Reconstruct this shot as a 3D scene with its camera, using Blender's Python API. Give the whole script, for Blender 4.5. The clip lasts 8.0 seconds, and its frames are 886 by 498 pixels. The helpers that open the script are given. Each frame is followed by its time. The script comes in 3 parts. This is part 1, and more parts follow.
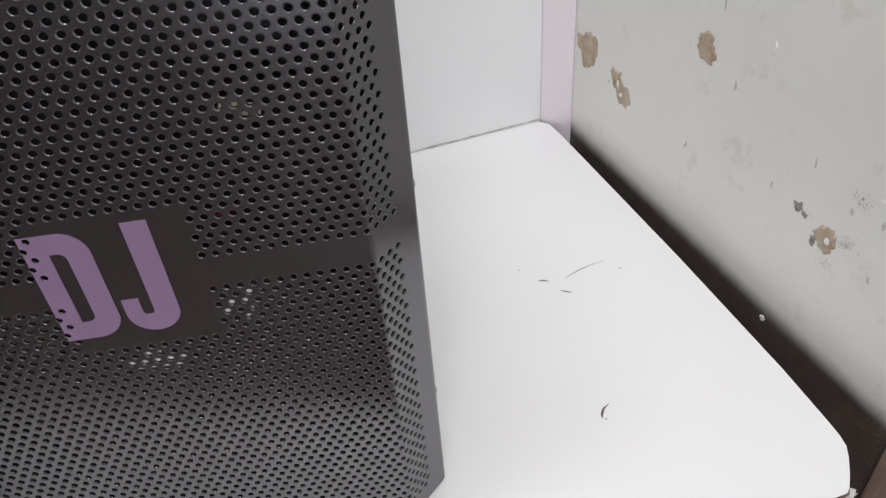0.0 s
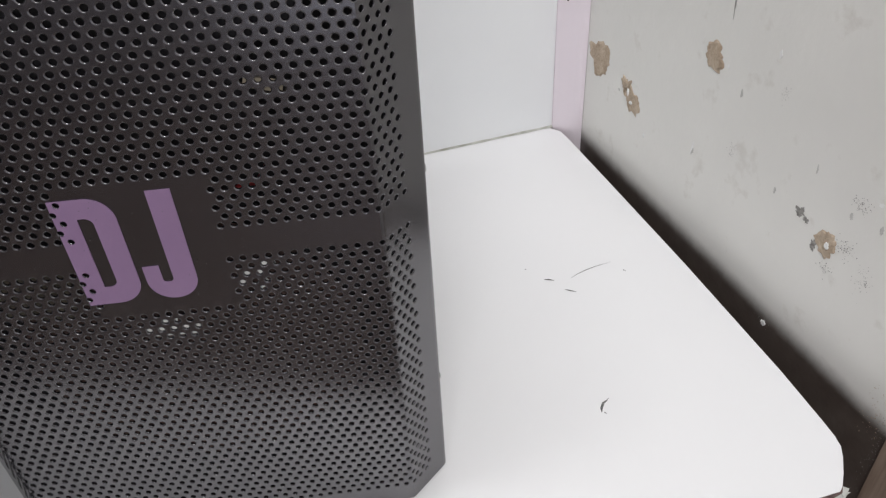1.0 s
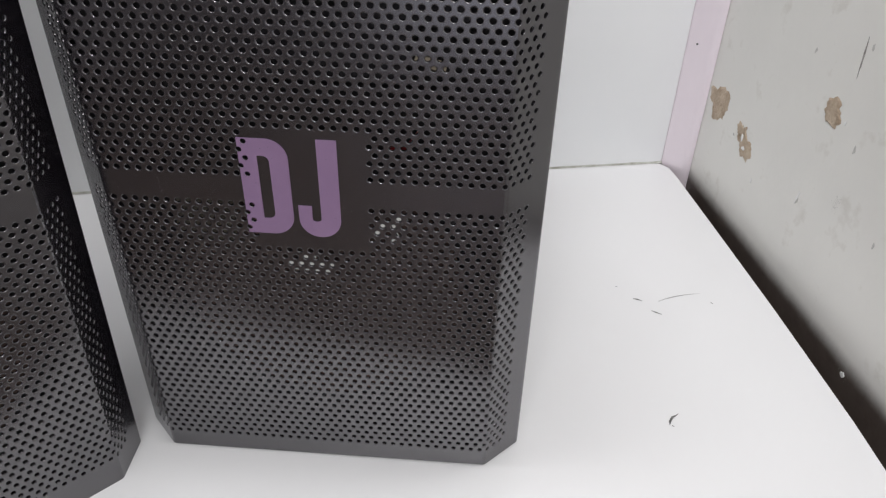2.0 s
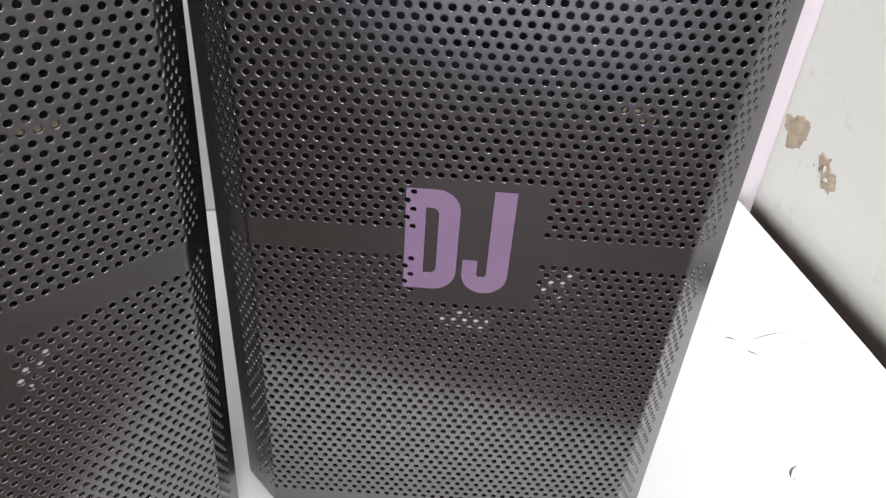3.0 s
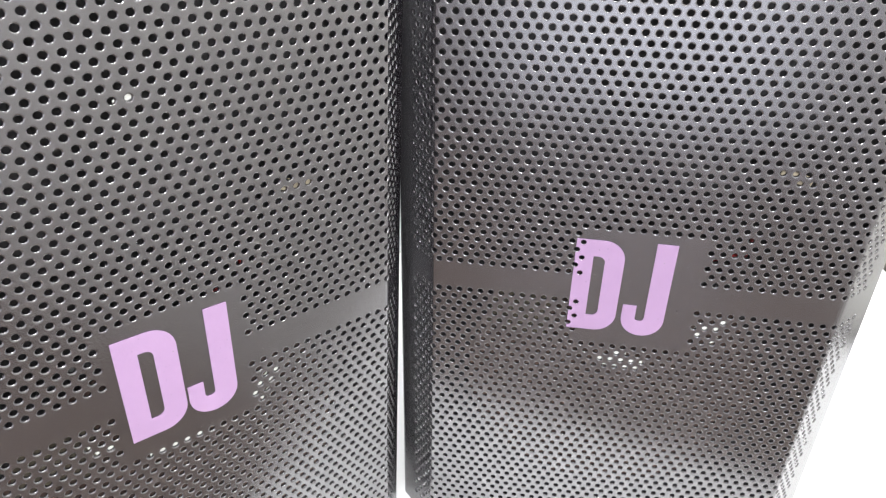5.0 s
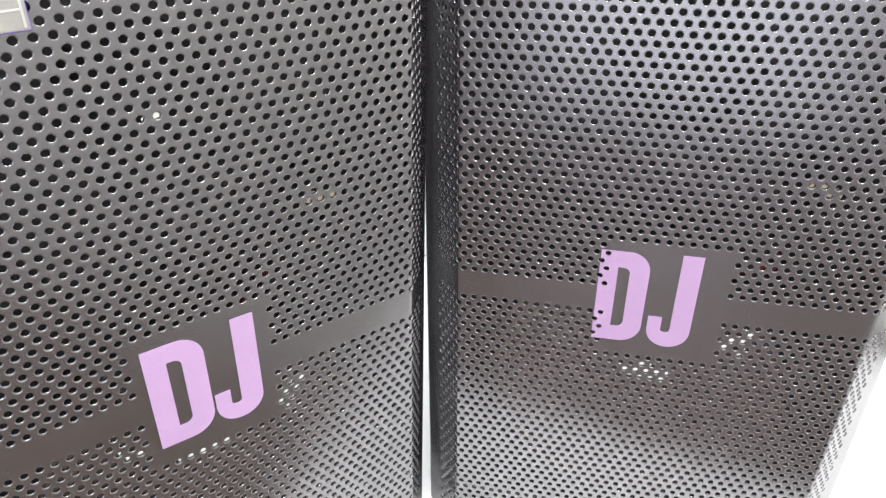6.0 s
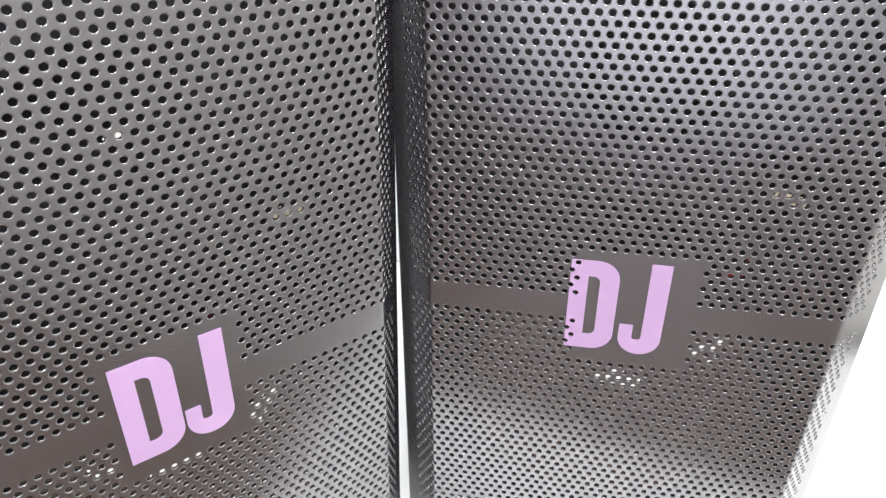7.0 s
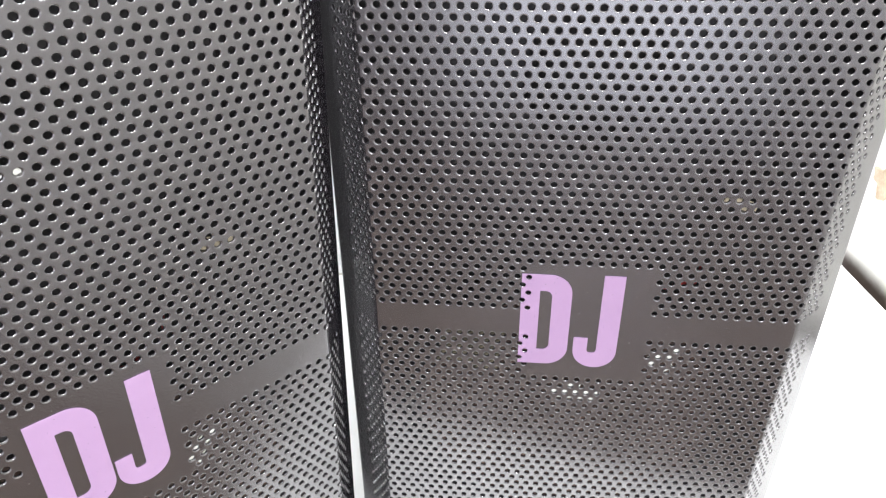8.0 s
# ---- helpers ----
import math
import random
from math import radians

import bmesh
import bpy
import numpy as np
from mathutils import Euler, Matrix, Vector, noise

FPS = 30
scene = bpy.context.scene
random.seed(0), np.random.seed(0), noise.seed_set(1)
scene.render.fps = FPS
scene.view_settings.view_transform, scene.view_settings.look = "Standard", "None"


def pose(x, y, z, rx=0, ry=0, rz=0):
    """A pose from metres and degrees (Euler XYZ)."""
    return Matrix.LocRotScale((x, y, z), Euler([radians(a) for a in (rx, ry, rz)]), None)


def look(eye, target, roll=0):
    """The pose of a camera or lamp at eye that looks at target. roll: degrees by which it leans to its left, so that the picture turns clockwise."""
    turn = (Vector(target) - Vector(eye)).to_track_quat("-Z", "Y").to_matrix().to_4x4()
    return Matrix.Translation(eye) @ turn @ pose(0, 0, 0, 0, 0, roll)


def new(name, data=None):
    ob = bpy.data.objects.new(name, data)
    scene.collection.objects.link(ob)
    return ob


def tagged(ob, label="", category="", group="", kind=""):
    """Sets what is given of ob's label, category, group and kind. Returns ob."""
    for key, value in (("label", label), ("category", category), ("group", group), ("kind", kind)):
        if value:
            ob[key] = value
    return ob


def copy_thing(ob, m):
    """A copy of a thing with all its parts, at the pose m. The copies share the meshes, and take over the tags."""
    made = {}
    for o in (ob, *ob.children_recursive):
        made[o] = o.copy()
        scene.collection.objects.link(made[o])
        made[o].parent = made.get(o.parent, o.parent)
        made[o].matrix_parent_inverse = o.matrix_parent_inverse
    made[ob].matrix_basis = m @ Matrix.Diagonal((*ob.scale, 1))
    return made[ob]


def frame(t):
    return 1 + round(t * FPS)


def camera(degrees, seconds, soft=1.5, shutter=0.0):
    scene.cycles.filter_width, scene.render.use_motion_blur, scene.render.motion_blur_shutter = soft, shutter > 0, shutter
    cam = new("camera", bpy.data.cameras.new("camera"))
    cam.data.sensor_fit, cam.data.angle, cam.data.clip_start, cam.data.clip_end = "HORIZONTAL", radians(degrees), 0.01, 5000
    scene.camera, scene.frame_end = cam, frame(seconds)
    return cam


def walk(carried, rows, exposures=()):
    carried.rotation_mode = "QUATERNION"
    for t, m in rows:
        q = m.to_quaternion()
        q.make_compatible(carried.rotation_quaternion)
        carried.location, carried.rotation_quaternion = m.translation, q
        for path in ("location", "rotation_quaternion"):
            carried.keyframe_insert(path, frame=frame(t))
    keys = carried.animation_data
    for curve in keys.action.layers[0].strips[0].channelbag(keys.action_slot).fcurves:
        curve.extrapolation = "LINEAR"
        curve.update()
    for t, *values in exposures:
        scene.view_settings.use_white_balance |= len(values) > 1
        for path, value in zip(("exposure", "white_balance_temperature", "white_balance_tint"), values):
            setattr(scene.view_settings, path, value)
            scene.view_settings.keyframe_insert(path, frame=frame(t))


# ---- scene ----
cam = camera(60.8, 8.0, soft=1.3)
PATH = [
    (0, (0.173, -0.398, 0.639), (0.327, 1.149, -0.62), -4.7),
    (0.5, (0.184, -0.416, 0.625), (0.328, 1.133, -0.631), -4.3),
    (1, (0.17, -0.431, 0.633), (0.303, 1.145, -0.591), -3.3),
    (1.5, (0.137, -0.486, 0.649), (0.165, 1.132, -0.527), 0.0),
    (2, (0.143, -0.516, 0.644), (0.057, 1.11, -0.516), 1.6),
    (2.2, (0.113, -0.509, 0.647), (0.009, 1.12, -0.508), 2.1),
    (3.3, (-0.055, -0.45, 0.644), (-0.022, 1.178, -0.517), 4.8),
    (3.5, (-0.069, -0.46, 0.64), (-0.044, 1.175, -0.511), 4.6),
    (4, (-0.072, -0.488, 0.668), (-0.134, 1.153, -0.474), 3.5),
    (4.5, (-0.067, -0.52, 0.702), (-0.238, 1.139, -0.402), 2.1),
    (5, (-0.077, -0.524, 0.683), (-0.329, 1.148, -0.385), 1.0),
    (6.5, (-0.065, -0.519, 0.699), (-0.416, 1.13, -0.376), -0.5),
    (7, (-0.057, -0.515, 0.702), (-0.366, 1.144, -0.372), -0.4),
    (7.5, (-0.04, -0.496, 0.706), (-0.293, 1.17, -0.371), -0.9),
    (8, (-0.057, -0.483, 0.7), (-0.238, 1.193, -0.376), -0.7),
]
EXPOSURES = [(0.0, -0.26, 6500, 10), (1.0, -0.28, 6500, 10), (2.2, -0.28, 6500, 10), (3.3, 0.6, 6500, 9), (3.5, 0.75, 6500, 9), (4.0, 1.3, 6500, 7), (4.5, 1.82, 6500, 5), (5.0, 1.62, 6500, 6), (6.5, 1.66, 6500, 6), (7.0, 1.68, 6500, 6), (7.5, 1.66, 6500, 6), (8.0, 1.62, 6500, 6)]
walk(cam, [(t, look(eye, target, roll)) for t, eye, target, roll in PATH], EXPOSURES)

# ---- light ----
ROOM = pose(0.478, 0.690, 0, 0, 0, 12.3)   # the room's own axes: x along the back wall, y into it, origin at the table's back corner
FLOOR_Z, CEIL_Z = -0.76, 2.05

world = bpy.data.worlds.new("world")
scene.world = world
world.use_nodes = True
sky = world.node_tree.nodes.new("ShaderNodeTexSky")
sky.sky_type, sky.sun_disc, sky.sun_elevation, sky.sun_rotation = "NISHITA", False, radians(50), radians(200)
world.node_tree.links.new(sky.outputs[0], world.node_tree.nodes["Background"].inputs[0])
world.node_tree.nodes["Background"].inputs[1].default_value = 0.10


def area(name, m, sx, sy, watts, colour):
    data = bpy.data.lights.new(name, "AREA")
    data.shape, data.size, data.size_y, data.energy, data.color = "RECTANGLE", sx, sy, watts, colour
    ob = new(name, data)
    ob.matrix_world = m
    return ob


area("tube_light_lamp", ROOM @ pose(-0.50, -0.55, CEIL_Z - 0.09), 0.9, 0.16, 20.0, (0.99, 0.985, 0.995))
area("tube_light_lamp", ROOM @ pose(-0.95, -2.20, CEIL_Z - 0.09), 0.9, 0.16, 35, (0.99, 0.985, 0.995))
WIN_X0, WIN_X1, WIN_Z0, WIN_Z1 = -1.65, -0.25, -0.64, 0.80   # window in the wall behind the camera
area("window_daylight", ROOM @ pose((WIN_X0 + WIN_X1) / 2, -3.43, (WIN_Z0 + WIN_Z1) / 2, 90, 0, 0), WIN_X1 - WIN_X0 - 0.12, WIN_Z1 - WIN_Z0 - 0.12, 8.0, (0.86, 0.88, 1.0))


# ---- materials ----
def nodes_of(name, rough, metal=0.0, spec=0.5):
    mat = bpy.data.materials.new(name)
    mat.use_nodes = True
    nt = mat.node_tree
    b = nt.nodes["Principled BSDF"]
    b.inputs["Roughness"].default_value = rough
    b.inputs["Metallic"].default_value = metal
    b.inputs["Specular IOR Level"].default_value = spec
    return mat, nt, b


def noise_ramp(nt, scale, stops, detail=6.0, rough=0.6, stretch=None):
    tc = nt.nodes.new("ShaderNodeTexCoord")
    n = nt.nodes.new("ShaderNodeTexNoise")
    n.inputs["Scale"].default_value, n.inputs["Detail"].default_value, n.inputs["Roughness"].default_value = scale, detail, rough
    if stretch:
        mp = nt.nodes.new("ShaderNodeMapping")
        mp.inputs["Scale"].default_value = stretch
        nt.links.new(tc.outputs["Object"], mp.inputs[0])
        nt.links.new(mp.outputs[0], n.inputs["Vector"])
    else:
        nt.links.new(tc.outputs["Object"], n.inputs["Vector"])
    r = nt.nodes.new("ShaderNodeValToRGB")
    els = r.color_ramp.elements
    while len(els) < len(stops):
        els.new(0.5)
    for e, (at, c) in zip(els, stops):
        e.position, e.color = at, (*c, 1)
    nt.links.new(n.outputs[0], r.inputs[0])
    return n, r


def bump(nt, b, src, strength, dist):
    k = nt.nodes.new("ShaderNodeBump")
    k.inputs["Strength"].default_value, k.inputs["Distance"].default_value = strength, dist
    nt.links.new(src, k.inputs["Height"])
    nt.links.new(k.outputs[0], b.inputs["Normal"])


def plain(name, scale, c0, c1, rough, metal=0.0, spec=0.5, lo=0.3, hi=0.7, bump_scale=None, bump_amt=0.15, bump_dist=0.001, rough_var=0.0, stretch=None, detail=6.0):
    """Two tones of one surface, with fine relief."""
    mat, nt, b = nodes_of(name, rough, metal, spec)
    n, r = noise_ramp(nt, scale, [(lo, c0), (hi, c1)], stretch=stretch, detail=detail)
    nt.links.new(r.outputs[0], b.inputs["Base Color"])
    if bump_scale:
        n2, r2 = noise_ramp(nt, bump_scale, [(0.2, (0, 0, 0)), (0.8, (1, 1, 1))], detail=3.0, stretch=stretch)
        bump(nt, b, r2.outputs[0], bump_amt, bump_dist)
    if rough_var:
        mr = nt.nodes.new("ShaderNodeMapRange")
        mr.inputs["To Min"].default_value, mr.inputs["To Max"].default_value = rough - rough_var, rough + rough_var
        nt.links.new(n.outputs[0], mr.inputs[0])
        nt.links.new(mr.outputs[0], b.inputs["Roughness"])
    return mat


GRILLE = plain("black_powder_coat", 9, (0.0064, 0.0054, 0.0076), (0.0098, 0.0084, 0.0112), 0.205, bump_scale=620, bump_amt=0.10, bump_dist=0.0004, rough_var=0.035)
GRILLE.node_tree.nodes["Principled BSDF"].inputs["IOR"].default_value = 2.22
GRILLE.node_tree.nodes["Principled BSDF"].inputs["Specular Tint"].default_value = (1.0, 0.982, 1.015, 1.0)
CARCASS = plain("black_textured_paint", 60, (0.011, 0.010, 0.012), (0.022, 0.020, 0.022), 0.6, bump_scale=350, bump_amt=0.5, bump_dist=0.0008)
INSIDE = plain("black_felt", 120, (0.016, 0.016, 0.016), (0.028, 0.027, 0.027), 0.9)
CONE = plain("brown_paper_cone", 40, (0.15, 0.092, 0.074), (0.22, 0.140, 0.114), 0.7)
STEEL_DARK = plain("dark_steel", 50, (0.05, 0.05, 0.055), (0.09, 0.09, 0.095), 0.4, metal=0.8)
SCREW = plain("worn_screw_steel", 300, (0.10, 0.10, 0.10), (0.35, 0.34, 0.33), 0.35, metal=0.9)
LILAC = plain("lilac_vinyl", 30, (0.280, 0.180, 0.310), (0.305, 0.198, 0.336), 0.36, bump_scale=70, bump_amt=0.3, bump_dist=0.0006)
WHITE_BIT = plain("white_plastic", 80, (0.7, 0.7, 0.66), (0.85, 0.85, 0.82), 0.4)
RED_WIRE = plain("red_wire", 80, (0.35, 0.02, 0.02), (0.5, 0.04, 0.04), 0.4)
BEIGE = plain("dull_beige_paper", 60, (0.20, 0.17, 0.12), (0.30, 0.26, 0.19), 0.8)
DUST = plain("grey_dust", 90, (0.10, 0.095, 0.09), (0.2, 0.19, 0.18), 0.9)
RUBBER = plain("black_rubber", 90, (0.012, 0.012, 0.012), (0.03, 0.03, 0.03), 0.7)
SILVER = plain("silver_badge", 70, (0.17, 0.165, 0.155), (0.22, 0.215, 0.20), 0.4)
BADGE_WHITE = plain("badge_white_print", 70, (0.30, 0.30, 0.29), (0.36, 0.36, 0.35), 0.4)
VIOLET = plain("violet_plastic_edge", 70, (0.10, 0.05, 0.30), (0.14, 0.08, 0.36), 0.4)
LAMINATE = plain("white_laminate", 2.0, (0.786, 0.789, 0.797), (0.796, 0.797, 0.803), 0.28, spec=0.4, lo=0.1, hi=0.9, bump_scale=420, bump_amt=0.03, bump_dist=0.0003, rough_var=0.0, detail=4.0)
PANEL = plain("white_back_board", 4.0, (0.86, 0.875, 0.885), (0.89, 0.90, 0.905), 0.35, bump_scale=300, bump_amt=0.03, bump_dist=0.0004)
CAULK = plain("grey_dirty_joint", 60, (0.26, 0.26, 0.21), (0.60, 0.60, 0.56), 0.8)
CHIPBOARD = plain("torn_chipboard", 90, (0.05, 0.032, 0.03), (0.20, 0.13, 0.12), 0.8, bump_scale=250, bump_amt=0.8, bump_dist=0.002)
TORN_FILM = plain("torn_laminate_film", 60, (0.35, 0.36, 0.33), (0.6, 0.6, 0.57), 0.5)
SCRATCH = plain("dark_scratch", 300, (0.03, 0.03, 0.03), (0.22, 0.22, 0.21), 0.7)
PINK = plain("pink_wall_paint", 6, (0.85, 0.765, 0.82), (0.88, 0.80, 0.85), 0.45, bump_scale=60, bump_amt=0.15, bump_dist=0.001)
PLASTER = plain("peeled_brown_plaster", 70, (0.38, 0.285, 0.20), (0.60, 0.50, 0.385), 0.9, bump_scale=220, bump_amt=0.8, bump_dist=0.002)
GREY_MARK = plain("grey_smudge", 200, (0.16, 0.15, 0.14), (0.42, 0.41, 0.38), 0.8)
FAINT_MARK = plain("faint_grey_smudge", 260, (0.46, 0.455, 0.43), (0.62, 0.61, 0.575), 0.6)
WHITE_FLECK = plain("white_fleck", 100, (0.8, 0.8, 0.78), (0.88, 0.88, 0.86), 0.5)
BROWN_WOOD = plain("brown_wood", 14, (0.20, 0.145, 0.11), (0.36, 0.28, 0.22), 0.6, stretch=(8, 8, 0.6), bump_scale=40, bump_amt=0.3, bump_dist=0.001)
FLOOR = plain("worn_floor_tile", 5, (0.145, 0.112, 0.090), (0.215, 0.170, 0.140), 0.3)
CEILING = plain("white_ceiling_paint", 4, (0.74, 0.74, 0.72), (0.8, 0.8, 0.78), 0.8)
DRAB = plain("drab_wall_paint", 1.4, (0.42, 0.405, 0.42), (0.54, 0.525, 0.535), 0.6, detail=4.0, lo=0.2, hi=0.8)
FIXTURE = plain("white_fixture_enamel", 20, (0.75, 0.75, 0.74), (0.82, 0.82, 0.8), 0.4)


def wall_paint(name, foot_shade):
    """Old oil paint, grey-green, with faint stains, pale scuffs, brush relief and the table gap's soft shadow painted
    brown along its foot.
    """
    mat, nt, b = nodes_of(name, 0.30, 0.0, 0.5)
    n, r = noise_ramp(nt, 3.5, [(0.3, (0.76, 0.753, 0.715)), (0.7, (0.825, 0.817, 0.775))])
    n2, r2 = noise_ramp(nt, 28, [(0.60, (1, 1, 1)), (0.72, (0.80, 0.78, 0.75))], detail=8)
    n3, r3 = noise_ramp(nt, 45, [(0.66, (0, 0, 0)), (0.74, (0.35, 0.35, 0.35))], detail=4, stretch=(1, 1, 0.35))
    m = nt.nodes.new("ShaderNodeMix")
    m.data_type, m.blend_type = "RGBA", "MULTIPLY"
    m.inputs["Factor"].default_value = 0.55
    nt.links.new(r.outputs[0], m.inputs["A"])
    nt.links.new(r2.outputs[0], m.inputs["B"])
    m2 = nt.nodes.new("ShaderNodeMix")
    m2.data_type, m2.blend_type = "RGBA", "SCREEN"
    m2.inputs["Factor"].default_value = 0.25
    nt.links.new(m.outputs["Result"], m2.inputs["A"])
    nt.links.new(r3.outputs[0], m2.inputs["B"])
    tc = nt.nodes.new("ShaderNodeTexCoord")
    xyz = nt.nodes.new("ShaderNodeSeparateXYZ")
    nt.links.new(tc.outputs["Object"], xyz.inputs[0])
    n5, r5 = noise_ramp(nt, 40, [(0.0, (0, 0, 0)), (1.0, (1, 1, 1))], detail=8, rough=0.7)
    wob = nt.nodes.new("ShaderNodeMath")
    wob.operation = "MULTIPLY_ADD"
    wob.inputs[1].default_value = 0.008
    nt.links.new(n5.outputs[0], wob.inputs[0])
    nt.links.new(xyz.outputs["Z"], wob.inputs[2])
    # soft shadow in the gap beside the table, painted into the wall colour
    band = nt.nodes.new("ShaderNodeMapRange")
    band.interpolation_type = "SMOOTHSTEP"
    for key, val in (("From Min", 0.019), ("From Max", -0.012), ("To Min", 0.0), ("To Max", foot_shade)):
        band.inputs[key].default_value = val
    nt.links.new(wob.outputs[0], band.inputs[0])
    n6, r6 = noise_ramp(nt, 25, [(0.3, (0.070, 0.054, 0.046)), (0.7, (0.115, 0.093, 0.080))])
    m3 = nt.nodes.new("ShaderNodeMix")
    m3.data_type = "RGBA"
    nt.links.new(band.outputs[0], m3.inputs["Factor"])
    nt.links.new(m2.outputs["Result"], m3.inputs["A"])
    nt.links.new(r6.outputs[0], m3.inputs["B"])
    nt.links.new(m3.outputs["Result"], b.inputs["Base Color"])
    n4, r4 = noise_ramp(nt, 38, [(0.2, (0, 0, 0)), (0.8, (1, 1, 1))], detail=5)
    bump(nt, b, r4.outputs[0], 0.22, 0.002)
    return mat


# same paint twice: with the gap's shadow painted in, and without it
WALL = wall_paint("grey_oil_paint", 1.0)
WALL_NO_SHADE = wall_paint("grey_oil_paint_no_shade", 0.0)
GLASS, _, glass_node = nodes_of("window_glass", 0.02)
glass_node.inputs["Transmission Weight"].default_value = 1.0


# ---- mesh helpers ----
def put(name, bm, material, parent=None, m=None, label="", smooth=False):
    me = bpy.data.meshes.new(name)
    bmesh.ops.recalc_face_normals(bm, faces=bm.faces)
    bm.to_mesh(me)
    bm.free()
    me.materials.append(material)
    if smooth:
        me.polygons.foreach_set("use_smooth", [True] * len(me.polygons))
    ob = new(name, me)
    if parent:
        ob.parent = parent
    if m is not None:
        ob.matrix_local = m
    if label:
        ob["label"] = label
    return ob


def part(name, bm, material, parent, label="", smooth=False):
    return put(name, bm, material, parent, None, label, smooth)


def box_bm(x0, x1, y0, y1, z0, z1, bevel=0.0, seg=2):
    bm = bmesh.new()
    bmesh.ops.create_cube(bm, size=1, matrix=Matrix.LocRotScale(((x0 + x1) / 2, (y0 + y1) / 2, (z0 + z1) / 2), None, (x1 - x0, y1 - y0, z1 - z0)))
    if bevel:
        bmesh.ops.bevel(bm, geom=bm.edges[:], offset=bevel, segments=seg, affect="EDGES", profile=0.6)
    return bm


def prism_bm(outline, z0, z1, bevel=0.0, holes=()):
    """An upright prism over an outline of (x, y), with its edges rounded."""
    bm = bmesh.new()
    low = [bm.verts.new((x, y, z0)) for x, y in outline]
    f = bm.faces.new(low)
    up = bmesh.ops.extrude_face_region(bm, geom=[f])
    bmesh.ops.translate(bm, verts=[v for v in up["geom"] if isinstance(v, bmesh.types.BMVert)], vec=(0, 0, z1 - z0))
    bmesh.ops.recalc_face_normals(bm, faces=bm.faces)
    if bevel:
        bmesh.ops.bevel(bm, geom=bm.edges[:], offset=bevel, segments=2, affect="EDGES", profile=0.6)
    return bm


def lathe_bm(profile, seg=40):
    """A body of revolution about the y axis from (radius, y) pairs."""
    bm = bmesh.new()
    rings = []
    for r, y in profile:
        rings.append([bm.verts.new((r * math.cos(2 * math.pi * k / seg), y, r * math.sin(2 * math.pi * k / seg))) for k in range(seg)])
    for a, b in zip(rings, rings[1:]):
        for k in range(seg):
            bm.faces.new((a[k], a[(k + 1) % seg], b[(k + 1) % seg], b[k]))
    return bm


def tube_bm(points, radius, seg=8):
    bm = bmesh.new()
    pts = [Vector(p) for p in points]
    rings = []
    for i, p in enumerate(pts):
        d = (pts[min(i + 1, len(pts) - 1)] - pts[max(i - 1, 0)]).normalized()
        a = d.orthogonal().normalized()
        b = d.cross(a)
        rings.append([bm.verts.new(p + radius * (math.cos(2 * math.pi * k / seg) * a + math.sin(2 * math.pi * k / seg) * b)) for k in range(seg)])
    for r0, r1 in zip(rings, rings[1:]):
        for k in range(seg):
            bm.faces.new((r0[k], r0[(k + 1) % seg], r1[(k + 1) % seg], r1[k]))
    bm.faces.new(rings[0])
    bm.faces.new(rings[-1])
    return bm


def blob_outline(rx, ry, seed, n=28, rag=0.35):
    """A ragged closed outline about the origin."""
    pts = []
    for k in range(n):
        a = 2 * math.pi * k / n
        c, s = math.cos(a), math.sin(a)
        q = 1 + rag * (noise.noise((c * 0.9 + seed * 7.1, s * 0.9, seed)) + 0.65 * noise.noise((c * 3.4 + seed * 3.7, s * 3.4, seed + 5)))
        pts.append((rx * c * q, ry * s * q))
    return pts


def flake_bm(outline, thick):
    """A thin flake in the xz plane that faces -y, thinner towards its rim."""
    bm = bmesh.new()
    rim = [bm.verts.new((x, 0.0, z)) for x, z in outline]
    top = [bm.verts.new((x * 0.86, -thick, z * 0.86)) for x, z in outline]
    n = len(rim)
    for k in range(n):
        bm.faces.new((rim[k], rim[(k + 1) % n], top[(k + 1) % n], top[k]))
    bm.faces.new(top)
    return bm


# ---- the room ----
def structure(name, bm, material, label, category):
    return tagged(put(name, bm, material, None, ROOM), label, category, kind="structure")


structure("floor", box_bm(-2.9, 0.16, -3.4, 0.15, FLOOR_Z - 0.1, FLOOR_Z), FLOOR, "worn grey floor of the room under the table", "floor")
structure("ceiling", box_bm(-2.9, 0.16, -3.4, 0.15, CEIL_Z, CEIL_Z + 0.1), CEILING, "plain white painted ceiling above the table", "ceiling")
structure("wall_back", box_bm(-2.9, 0.16, 0.022, 0.15, FLOOR_Z, CEIL_Z), PINK, "pink painted back wall behind the white board", "wall")
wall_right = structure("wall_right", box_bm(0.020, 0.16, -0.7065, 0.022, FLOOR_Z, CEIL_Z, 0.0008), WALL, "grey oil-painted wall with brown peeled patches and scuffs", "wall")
structure("wall_right_far", box_bm(0.0205, 0.16, -3.4, -0.862, FLOOR_Z, CEIL_Z), WALL_NO_SHADE, "grey oil-painted wall beyond the low brown wooden panel", "wall")
structure("wall_left", box_bm(-3.0, -2.9, -3.4, 0.15, FLOOR_Z, CEIL_Z), DRAB, "plain dull wall closing the far side of the room", "wall")
wall_front = structure("wall_front", box_bm(-2.9, WIN_X0, -3.5, -3.4, FLOOR_Z, CEIL_Z), DRAB, "plain dull painted wall closing the room behind the table", "wall")
for piece in ((WIN_X0, WIN_X1, FLOOR_Z, WIN_Z0), (WIN_X0, WIN_X1, WIN_Z1, CEIL_Z), (WIN_X1, 0.16, FLOOR_Z, CEIL_Z)):
    part("wall_panel", box_bm(piece[0], piece[1], -3.5, -3.4, piece[2], piece[3]), DRAB, wall_front)
